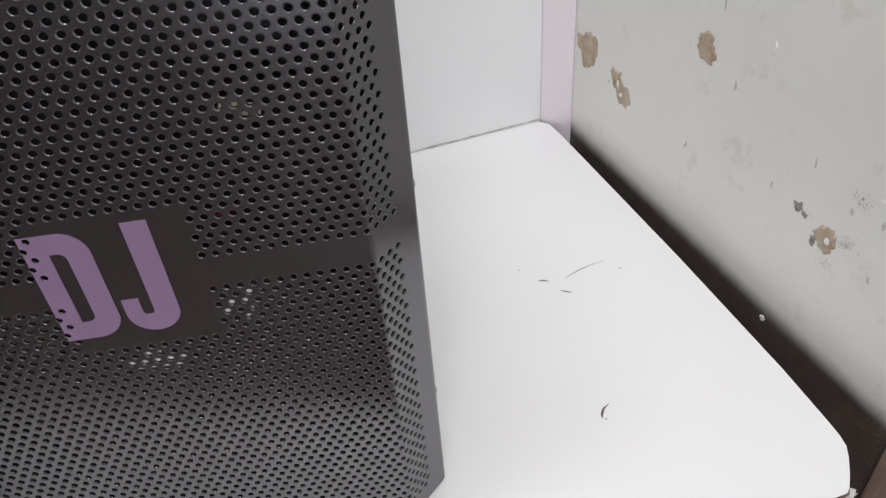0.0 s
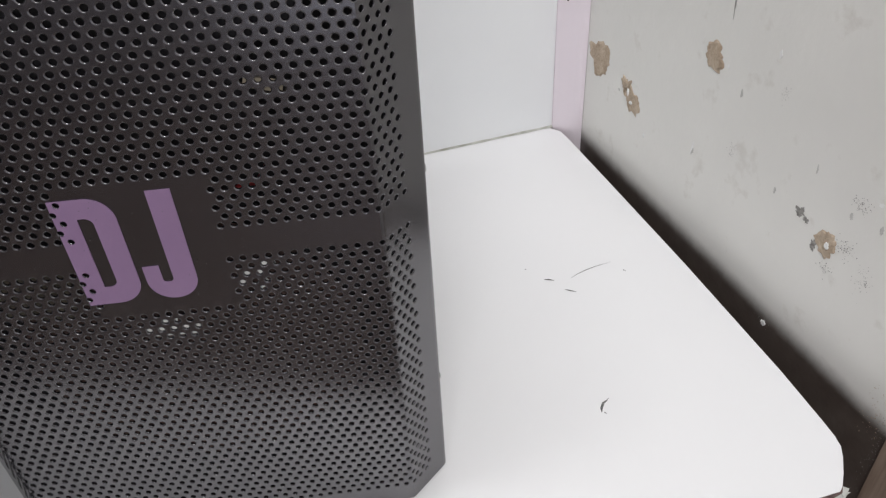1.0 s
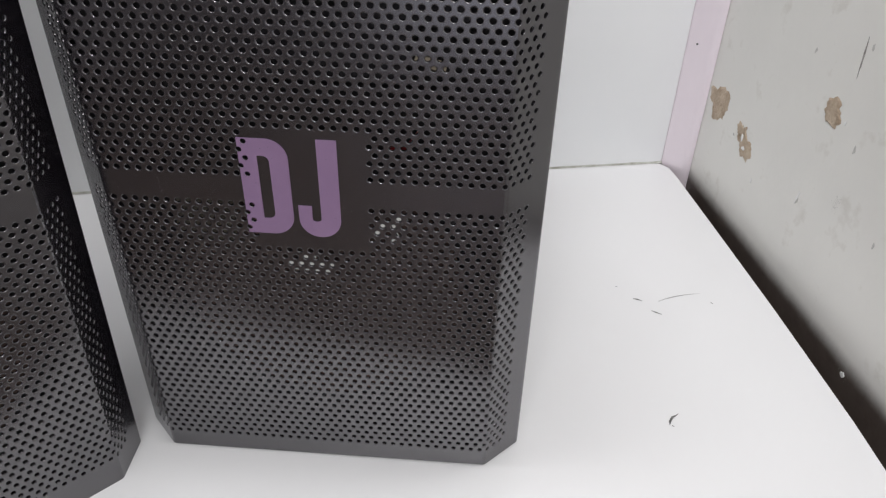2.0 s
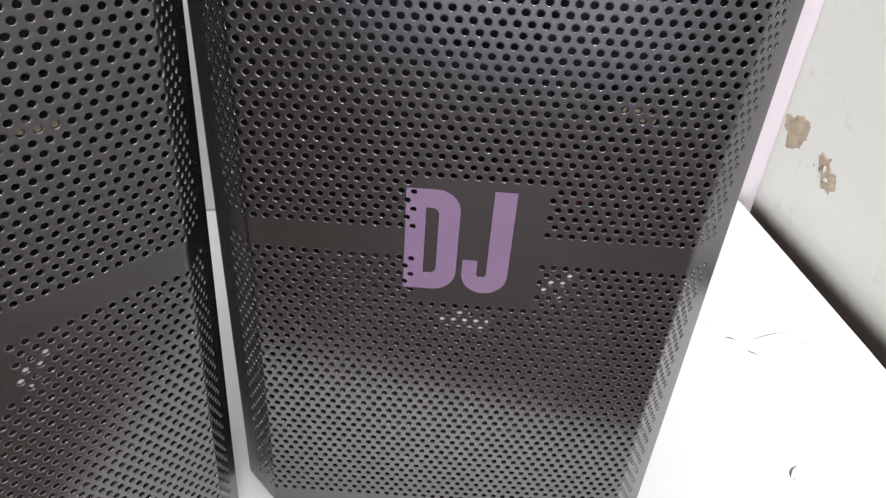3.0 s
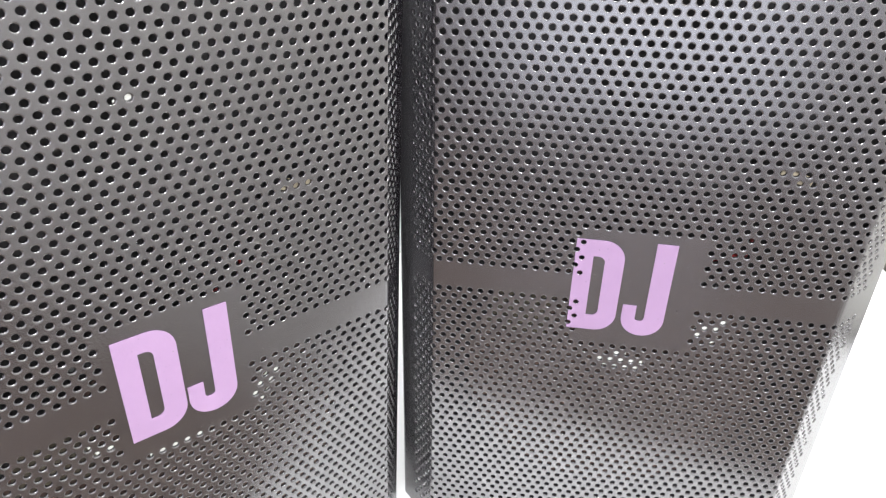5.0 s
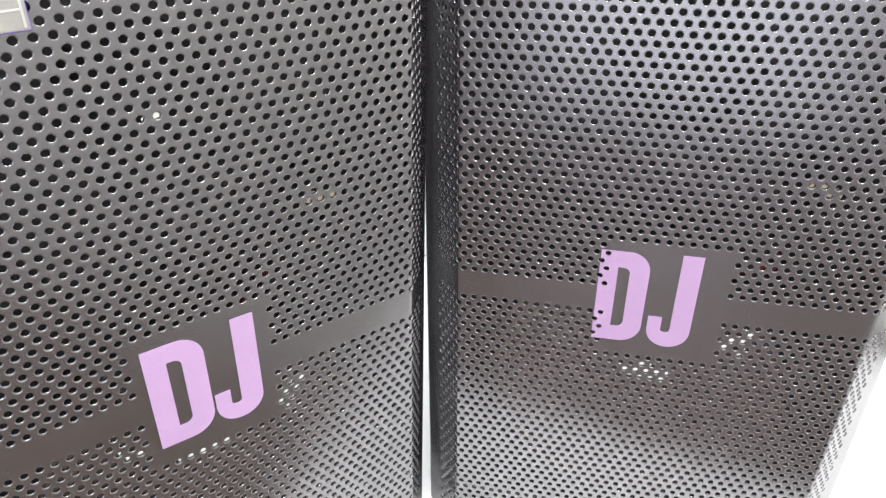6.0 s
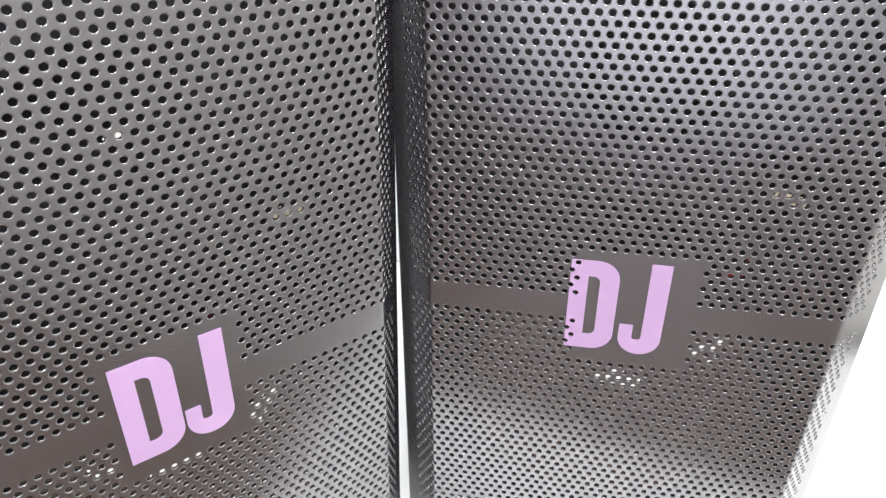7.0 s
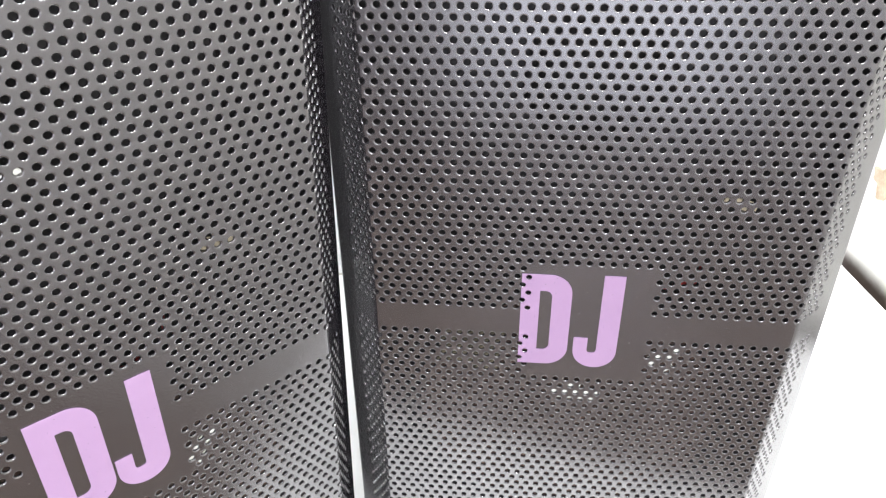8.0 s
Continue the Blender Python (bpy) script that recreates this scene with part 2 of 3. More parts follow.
window = tagged(new("window_1"), "low daylit window in the dull painted wall", "window", kind="structure")
window.matrix_world = ROOM
for a, b, c, d in ((WIN_X0, WIN_X0 + 0.05, WIN_Z0, WIN_Z1), (WIN_X1 - 0.05, WIN_X1, WIN_Z0, WIN_Z1), (WIN_X0 + 0.05, WIN_X1 - 0.05, WIN_Z0, WIN_Z0 + 0.05), (WIN_X0 + 0.05, WIN_X1 - 0.05, WIN_Z1 - 0.05, WIN_Z1)):
    part("window_frame", box_bm(a, b, -3.495, -3.405, c, d, 0.003), BROWN_WOOD, window)
pane = part("pane", box_bm(WIN_X0 + 0.05, WIN_X1 - 0.05, -3.480, -3.476, WIN_Z0 + 0.05, WIN_Z1 - 0.05), GLASS, window)
pane.visible_shadow = False
structure("trim_wood", box_bm(0.0165, 0.16, -0.860, -0.7075, FLOOR_Z, 0.018, 0.001), BROWN_WOOD, "low brown wooden panel at the end of the grey wall", "wall trim")
part("wall_panel", box_bm(0.0200, 0.16, -0.8615, -0.7070, 0.0185, CEIL_Z), WALL_NO_SHADE, wall_right)

# pink pilaster that fills the corner on the slant, its wall side rounded
outline = [(-0.0148, 0.0205), (-0.0148, 0.001)]
outline += [(-0.0082, -0.0085), (-0.0015, -0.0185), (0.0035, -0.0265), (0.0062, -0.0305), (0.0088, -0.0336), (0.0115, -0.0360), (0.0145, -0.0378), (0.0192, -0.0390)]
outline += [(0.0192, 0.0205)]
trim = structure("trim_corner", prism_bm(outline, FLOOR_Z, CEIL_Z), PINK, "pink painted rounded plaster corner beside the white board", "corner trim")

nail = lathe_bm([(0.0001, -0.0008), (0.0012, -0.0007), (0.0020, 0.0)], 10)
bmesh.ops.transform(nail, matrix=pose(-0.0052, -0.0131, 0.222, 0, 0, -33), verts=nail.verts)
part("nail_hole", nail, SCRATCH, trim, "small dark nail hole")

# white board that stands on the table against the wall
board = structure("back_board", box_bm(-2.3, -0.0150, 0.003, 0.0205, 0.0015, 1.25, 0.0015), PANEL, "white laminated board standing behind the table top", "wall board")
joint = bmesh.new()
for k in range(120):
    x0, x1 = -2.3 + 2.285 * k / 120, -2.3 + 2.285 * (k + 1) / 120
    w0 = 0.0016 + 0.0012 * abs(noise.noise((x0 * 23, 0, 1))) * 2
    w1 = 0.0016 + 0.0012 * abs(noise.noise((x1 * 23, 0, 1))) * 2
    a, b = joint.verts.new((x0, 0.0028, w0 * 1.6)), joint.verts.new((x1, 0.0028, w1 * 1.6))
    c, d = joint.verts.new((x1, 0.0028 - w1 * 1.5, 0.0006)), joint.verts.new((x0, 0.0028 - w0 * 1.5, 0.0006))
    joint.faces.new((a, b, c, d))
part("joint_sealant", joint, CAULK, board, "grey dirty sealant line")


# ---- the table ----
table = tagged(new("table"), "white laminate table with scratched top and torn front edge", "table")
table.matrix_world = ROOM
edge = [(-2.3, 0.0024), (-0.030, 0.0024), (-0.020, 0.0), (-0.0085, -0.017), (-0.0075, -0.05), (-0.011, -0.20), (-0.0165, -0.40), (-0.0255, -0.60), (-0.0315, -0.672), (-0.0335, -0.690), (-0.037, -0.703), (-0.044, -0.7135),
        (-0.057, -0.729), (-0.068, -0.740), (-0.074, -0.744), (-0.10, -0.7425), (-0.13, -0.735), (-0.16, -0.726), (-0.175, -0.7235), (-0.19, -0.722), (-0.23, -0.726), (-0.30, -0.735), (-0.5, -0.737), (-2.3, -0.737)]
part("tabletop", prism_bm(edge, -0.0012, 0.0, 0.0005), LAMINATE, table)
core = [(x, y) for x, y in edge[:11]] + [(-0.044, -0.714), (-0.058, -0.730), (-0.072, -0.745), (-0.10, -0.748), (-0.13, -0.746), (-0.16, -0.741), (-0.2, -0.742), (-0.3, -0.745), (-0.5, -0.747), (-2.3, -0.747)]
part("board_core", prism_bm(core, -0.024, -0.0014), CHIPBOARD, table, "torn reddish-brown chipboard edge")
for k in range(9):
    x = -0.075 - 0.032 * k - 0.006 * random.random()
    f = flake_bm(blob_outline(0.012 + 0.007 * random.random(), 0.0045, 30 + k, 16, 0.6), 0.0006)
    bmesh.ops.transform(f, matrix=pose(x, -0.7455 - 0.002 * random.random(), -0.0045, -70 + 40 * random.random(), 0, random.uniform(-20, 20)), verts=f.verts)
    part("torn_flake", f, TORN_FILM, table)
flap = flake_bm([(-0.013, -0.004), (0.013, -0.006), (0.010, 0.004), (0.002, 0.005), (-0.009, 0.001)], 0.0006)
bmesh.ops.transform(flap, matrix=pose(-0.0695, -0.7440, -0.003, -80, 0, 38) @ Matrix.Diagonal((0.55, 1, 0.7, 1)), verts=flap.verts)
part("torn_flake", flap, TORN_FILM, table, "lifted greenish corner film")
# unseen dark panels, added to block light from the gap beside the wall
part("side_panel", box_bm(-0.058, -0.040, -0.700, -0.004, FLOOR_Z, -0.0242, 0.001), CHIPBOARD, table)
part("side_panel", box_bm(-2.28, -2.262, -0.700, -0.004, FLOOR_Z, -0.0242, 0.001), CHIPBOARD, table)
part("front_panel", box_bm(-2.262, -0.0585, -0.690, -0.672, FLOOR_Z, -0.0242, 0.001), CHIPBOARD, table)


def scratch(points, widths, material=SCRATCH, name="scratch"):
    """A thin scar on the table top along (x, y) points of the world."""
    inv = ROOM.inverted()
    pts = [inv @ Vector((x, y, 0)) for x, y in points]
    bm = bmesh.new()
    left, right = [], []
    for i, p in enumerate(pts):
        d = (pts[min(i + 1, len(pts) - 1)] - pts[max(i - 1, 0)]).normalized()
        s = Vector((-d.y, d.x, 0)) * widths[i]
        left.append(bm.verts.new(p + s + Vector((0, 0, 0.0004))))
        right.append(bm.verts.new(p - s + Vector((0, 0, 0.0004))))
    for i in range(len(pts) - 1):
        bm.faces.new((left[i], right[i], right[i + 1], left[i + 1]))
    return part(name, bm, material, table)


scratch([(0.360, 0.2965), (0.366, 0.2955), (0.372, 0.2925)], [0.0006, 0.0013, 0.0003])
scratch([(0.381, 0.2735), (0.387, 0.270), (0.394, 0.2665)], [0.0003, 0.0011, 0.0004])
scratch([(0.394, 0.294), (0.405, 0.3005), (0.418, 0.3065), (0.432, 0.3115), (0.454, 0.317)], [0.0002, 0.0004, 0.0006, 0.0004, 0.0001])
scratch([(0.4645, 0.2985), (0.467, 0.2955)], [0.0007, 0.0005])
scratch([(0.3395, 0.3215), (0.3415, 0.3205)], [0.0006, 0.0006])
scratch([(0.371, 0.074), (0.372, 0.079), (0.376, 0.086), (0.380, 0.0885), (0.384, 0.092)], [0.0003, 0.0013, 0.0014, 0.0007, 0.0002])
scratch([(0.3735, 0.0735), (0.3755, 0.0715)], [0.0007, 0.0003])
scratch([(-0.195, 0.152), (-0.184, 0.147)], [0.0014, 0.0005])


# ---- marks on the right wall ----
def wall_mark(name, v, z, rx, rz, seed, material, thick=0.0012, rag=0.5, n=36, turn=0.0, label=""):
    f = flake_bm(blob_outline(rx, rz, seed, n, rag), thick)
    bmesh.ops.transform(f, matrix=pose(0.0199, v, z, 0, 0, -90) @ pose(0, 0, 0, 0, turn, 0), verts=f.verts)
    return part(name, f, material, wall_right, label)


wall_mark("peeled_patch", -0.078, 0.150, 0.030, 0.025, 2.3, PLASTER, label="brown peeled plaster patch")
wall_mark("peeled_patch", -0.158, 0.139, 0.012, 0.012, 5.1, PLASTER, rag=0.8)
wall_mark("peeled_patch", -0.173, 0.128, 0.018, 0.017, 7.7, PLASTER, rag=0.8, turn=25)
wall_mark("paint_fleck", -0.166, 0.134, 0.003, 0.006, 8.2, WHITE_FLECK, 0.002)
wall_mark("paint_fleck", -0.176, 0.121, 0.004, 0.004, 9.4, WHITE_FLECK, 0.002)
wall_mark("peeled_patch", -0.334, 0.2555, 0.018, 0.0175, 4.4, PLASTER, turn=15, label="brown peeled plaster patch")
wall_mark("peeled_patch", -0.5655, 0.137, 0.0155, 0.0165, 6.6, PLASTER, turn=-20, label="brown peeled plaster patch with a pale core")
wall_mark("paint_fleck", -0.5665, 0.1385, 0.0035, 0.0045, 1.9, WHITE_FLECK, 0.0022)
wall_mark("scuff", -0.52, 0.151, 0.007, 0.006, 3.1, GREY_MARK, 0.0005, rag=0.9)
wall_mark("scuff", -0.531, 0.147, 0.004, 0.003, 3.7, GREY_MARK, 0.0005, rag=0.9)
wall_mark("scuff", -0.549, 0.126, 0.004, 0.005, 5.3, GREY_MARK, 0.0005, rag=0.9)
wall_mark("scuff", -0.355, 0.336, 0.0012, 0.026, 9.3, GREY_MARK, 0.0004, rag=0.5, turn=-4)
wall_mark("paint_fleck", -0.440, 0.298, 0.0022, 0.005, 1.3, WHITE_FLECK, 0.0008)
wall_mark("paint_fleck", -0.216, 0.088, 0.0018, 0.004, 2.6, WHITE_FLECK, 0.0008)
wall_mark("paint_fleck", -0.514, -0.017, 0.004, 0.004, 3.3, WHITE_FLECK, 0.001)
wall_mark("paint_fleck", -0.326, 0.126, 0.0014, 0.010, 4.1, WHITE_FLECK, 0.0006, turn=10)


def speckle(v, z, spread_v, spread_z, count, material):
    """A scuff of many tiny specks."""
    bm = bmesh.new()
    for k in range(2 * count):
        y, h = random.gauss(v, spread_v), random.gauss(z, spread_z)
        r = random.uniform(0.0002, 0.00065)
        ring = [bm.verts.new((0.0194, y + r * random.uniform(0.6, 1.3) * math.cos(a), h + r * random.uniform(0.6, 1.6) * math.sin(a))) for a in (0, 1.1, 2.3, 3.4, 4.6, 5.4)]
        bm.faces.new(ring)
    return part("scuff", bm, material, wall_right, "scattered grey specks")


speckle(-0.589, 0.203, 0.006, 0.004, 34, GREY_MARK)
speckle(-0.587, 0.150, 0.006, 0.005, 40, GREY_MARK)
speckle(-0.572, 0.112, 0.004, 0.004, 18, GREY_MARK)
speckle(-0.619, 0.133, 0.006, 0.007, 30, FAINT_MARK)
speckle(-0.623, 0.129, 0.001, 0.002, 10, GREY_MARK)
speckle(-0.460, 0.261, 0.004, 0.006, 24, FAINT_MARK)
speckle(-0.399, 0.162, 0.004, 0.005, 30, FAINT_MARK)
speckle(-0.515, -0.012, 0.008, 0.004, 20, GREY_MARK)
speckle(-0.690, 0.02, 0.010, 0.03, 60, PLASTER)
speckle(-0.700, -0.03, 0.004, 0.05, 70, GREY_MARK)

for k in range(14):
    wall_mark("paint_fleck", random.uniform(-0.68, -0.12), random.uniform(0.0, 0.42), 0.001 + 0.0012 * random.random(), 0.001 + 0.004 * random.random(), 50 + k, random.choice((WHITE_FLECK, FAINT_MARK, FAINT_MARK)), 0.0004, rag=0.8)


# ---- ceiling lights ----
def tube_light(m):
    lamp = tagged(new("tube_light"), "white ceiling tube light fixture over the room", "ceiling light", "tube lights")
    part("housing", box_bm(-0.46, 0.46, -0.03, 0.03, -0.04, 0.0, 0.005), FIXTURE, lamp)
    part("tube", tube_bm([(-0.45, 0, -0.055), (0, 0, -0.055), (0.45, 0, -0.055)], 0.013, 12), WHITE_BIT, lamp, smooth=True)
    lamp.matrix_world = m
    return lamp


first_tube = tube_light(ROOM @ pose(-0.50, -0.55, CEIL_Z))
copy_thing(first_tube, ROOM @ pose(-0.95, -2.20, CEIL_Z))


# ---- the loudspeaker ----
W, CH, SIDE = 0.330, 0.0492, 0.042       # flat front, slanted flank, side flange
PITCH, ROW, HOLE = 0.00897, 0.00731, 0.00202
Z_FIRST, TOP = 0.0245, 0.660
BASE = 0.0015
BEND = 0.0055
LIP = 0.008                              # radius of the bend from flank to side
FLANK_END = CH - BEND * math.pi / 8      # straight run of the flank to where the side's plane would cut it
SHEET_HALF = W / 2 + CH + LIP * (math.pi / 4 - math.tan(math.pi / 8))


def fold(s, depth):
    """The place of a point at s across the folded sheet, depth behind its face."""
    side = 1 if s >= 0 else -1
    a = abs(s)
    half = W / 2
    arc = BEND * math.pi / 4
    start = half - arc / 2
    if a <= start:
        return side * a, depth
    c = (start, BEND)
    if a <= start + arc:
        t = (a - start) / BEND
        r = BEND - depth
        return side * (c[0] + r * math.sin(t)), c[1] - r * math.cos(t)
    r = BEND - depth
    e = a - start - arc
    k = math.sqrt(0.5)
    stop = FLANK_END - LIP * math.tan(math.pi / 8)
    if e <= stop:
        return side * (c[0] + r * k + e * k), c[1] - r * k + e * k
    cx, cy = c[0] + (BEND + stop - LIP) * k, c[1] + (stop + LIP - BEND) * k
    t = math.pi / 4 + min((e - stop) / LIP, math.pi / 4)
    return side * (cx + (LIP - depth) * math.sin(t)), cy - (LIP - depth) * math.cos(t)


def is_hole(x, row, lo=-0.0408, hi=0.054):
    if abs(x) > W / 2 + 0.0285 or 40 <= row <= 42:
        return False
    if 34 <= row <= 48 and lo < x < hi:
        return False
    return True


def hole_x(i, row):
    return (i - 18.25) * PITCH if row % 2 == 0 else (i - 17.75) * PITCH


RIM = [(0.0012, 0.0), (0.00075, 0.00010), (0.00038, 0.00030), (0.00010, 0.00065), (0.0, 0.0019)]   # rolled edge of a punched hole: width, depth


def grille_mesh(lo, hi, foot=BASE):
    verts, faces, smooth = [], [], []
    N = 12
    ring = [(math.cos(2 * math.pi * k / N), math.sin(2 * math.pi * k / N)) for k in range(N)]

    def add(s, z, d):
        x, y = fold(s, d)
        verts.append((x, y, z))
        return len(verts) - 1

    half = SHEET_HALF
    rows = int((TOP - BASE - 2 * Z_FIRST) / ROW)

    def flat(s0, s1, z0, z1):
        n = max(1, int(math.ceil((s1 - s0) / 0.0025))) if (s0 < W / 2 + 0.006 and s1 > W / 2 - 0.006) or (s0 < -W / 2 + 0.006 and s1 > -W / 2 - 0.006) else 1
        if max(abs(s0), abs(s1)) > half - LIP:
            n = max(n, int(math.ceil((s1 - s0) / 0.0011)))
        for k in range(n):
            a, b = s0 + (s1 - s0) * k / n, s0 + (s1 - s0) * (k + 1) / n
            faces.append((add(a, z0, 0), add(b, z0, 0), add(b, z1, 0), add(a, z1, 0)))
            smooth.append(False)

    cuts = [-half, -W / 2 - 0.006, -W / 2 + 0.006, W / 2 - 0.006, W / 2 + 0.006, half]
    for a, b in zip(cuts, cuts[1:]):
        flat(a, b, foot, Z_FIRST - ROW / 2)
        flat(a, b, Z_FIRST + (rows - 0.5) * ROW, TOP)
    for row in range(rows):
        zc = Z_FIRST + row * ROW
        z0, z1 = zc - ROW / 2, zc + ROW / 2
        cells = [hole_x(i, row) for i in range(-6, 44)]
        first = None
        for xc in cells:
            a, b = max(xc - PITCH / 2, -half), min(xc + PITCH / 2, half)
            if b <= -half or a >= half:
                continue
            if first is None:
                first = a
                if a > -half:
                    flat(-half, a, z0, z1)
            last = b
            if not is_hole(xc, row, lo, hi):
                flat(a, b, z0, z1)
                continue
            outer, rims = [], [[] for _ in RIM]
            for c, s in ring:
                q = min(PITCH / 2 / abs(c) if abs(c) > 1e-6 else 9, ROW / 2 / abs(s) if abs(s) > 1e-6 else 9)
                outer.append(add(xc + c * q, zc + s * q, 0))
                for (wide, deep), ids in zip(RIM, rims):
                    ids.append(add(xc + c * (HOLE + wide), zc + s * (HOLE + wide), deep))
            lip = rims[0]
            corner = {k: add(xc + sx * PITCH / 2, zc + sz * ROW / 2, 0) for k, (sx, sz) in {1: (1, 1), 4: (-1, 1), 7: (-1, -1), 10: (1, -1)}.items()}
            for k in range(N):
                j = (k + 1) % N
                if k in corner:
                    faces.append((outer[k], corner[k], outer[j], lip[j], lip[k]))
                else:
                    faces.append((outer[k], outer[j], lip[j], lip[k]))
                smooth.append(False)
                for up, low in zip(rims, rims[1:]):
                    faces.append((up[k], up[j], low[j], low[k]))
                    smooth.append(True)
        if last < half:
            flat(last, half, z0, z1)
    me = bpy.data.meshes.new("grille")
    me.from_pydata(verts, [], faces)
    me.polygons.foreach_set("use_smooth", smooth)
    me.materials.append(GRILLE)
    me.update()
    return me


X1, Y1 = fold(SHEET_HALF, 0)             # outer edge of the slanted flank


def arc_pts(cx, cz, r, a0, a1, n=9):
    return [(cx + r * math.cos(radians(a0 + (a1 - a0) * k / n)), cz + r * math.sin(radians(a0 + (a1 - a0) * k / n))) for k in range(n + 1)]


def letter_bm(outline, holes):
    """A vinyl letter in the xz plane, 0.35 mm thick, cut out where the sheet is pierced."""
    from mathutils import geometry
    loops = [[Vector((x, z, 0)) for x, z in loop] for loop in (outline, *holes)]
    tris = geometry.tessellate_polygon(loops)
    flat = [v for loop in loops for v in loop]
    bm = bmesh.new()
    top = [bm.verts.new((v.x, -0.0008, v.y)) for v in flat]
    low = [bm.verts.new((v.x, -0.0002, v.y)) for v in flat]
    for t in tris:
        try:
            bm.faces.new([top[i] for i in t])
        except ValueError:
            pass
    at = 0
    for loop in loops:
        n = len(loop)
        for k in range(n):
            i, j = at + k, at + (k + 1) % n
            bm.faces.new((top[i], top[j], low[j], low[i]))
        at += n
    return bm


def letter_d(shift, rise, pierced):
    x0, x1, z0, z1 = -0.0480 + shift, -0.0085 + shift, 0.2825 + rise, 0.3710 + rise
    r = 0.0175
    outer = [(x0, z0)] + arc_pts(x1 - r, z0 + r, r, -90, 0) + arc_pts(x1 - r, z1 - r, r, 0, 90) + [(x0, z1)]
    bites, holes = [], []
    if pierced:
        for row in range(30, 52):
            z = Z_FIRST + row * ROW
            for i in range(10, 16):
                x = hole_x(i, row)
                if not is_hole(x, row) or not z0 - HOLE < z < z1 + HOLE:
                    continue
                rr = HOLE + 0.0004
                if abs(x - x0) < rr and z0 + rr < z < z1 - rr:
                    h = math.degrees(math.acos((x0 - x) / rr))
                    bites.append(arc_pts(x, z, rr, h, -h, 10))
                elif x > x0 + rr and z0 + rr < z < z1 - rr:
                    holes.append(arc_pts(x, z, rr, 0, 330, 11))
        bites.sort(key=lambda b: -b[0][1])
        for b in bites:
            outer += b
    ri = 0.0055
    a0, a1, b0, b1 = x0 + 0.0146, x0 + 0.0242, z0 + 0.0150, z1 - 0.0150
    counter = [(a0, b0)] + arc_pts(a1 - ri, b0 + ri, ri, -90, 0, 6) + arc_pts(a1 - ri, b1 - ri, ri, 0, 90, 6) + [(a0, b1)]
    return letter_bm(outer, [counter, *holes])


def letter_j(shift, rise):
    x0, x1, z0, z1 = -0.0040 + shift, 0.0308 + shift, 0.2815 + rise, 0.3725 + rise
    r, ri, stem, hook = 0.0170, 0.0030, 0.0162, 0.0112
    outer = [(x0, z0 + 0.030), (x0, z0 + r)] + arc_pts(x0 + r, z0 + r, r, 180, 270) + arc_pts(x1 - r, z0 + r, r, 270, 360) + [(x1, z1), (x1 - stem, z1)]
    outer += arc_pts(x1 - stem - ri, z0 + 0.0150 + ri, ri, 0, -90, 4) + arc_pts(x0 + hook + ri * 0.8, z0 + 0.0150 + ri * 0.8, ri * 0.8, -90, -180, 4) + [(x0 + hook, z0 + 0.030)]
    return letter_bm(outer, [])


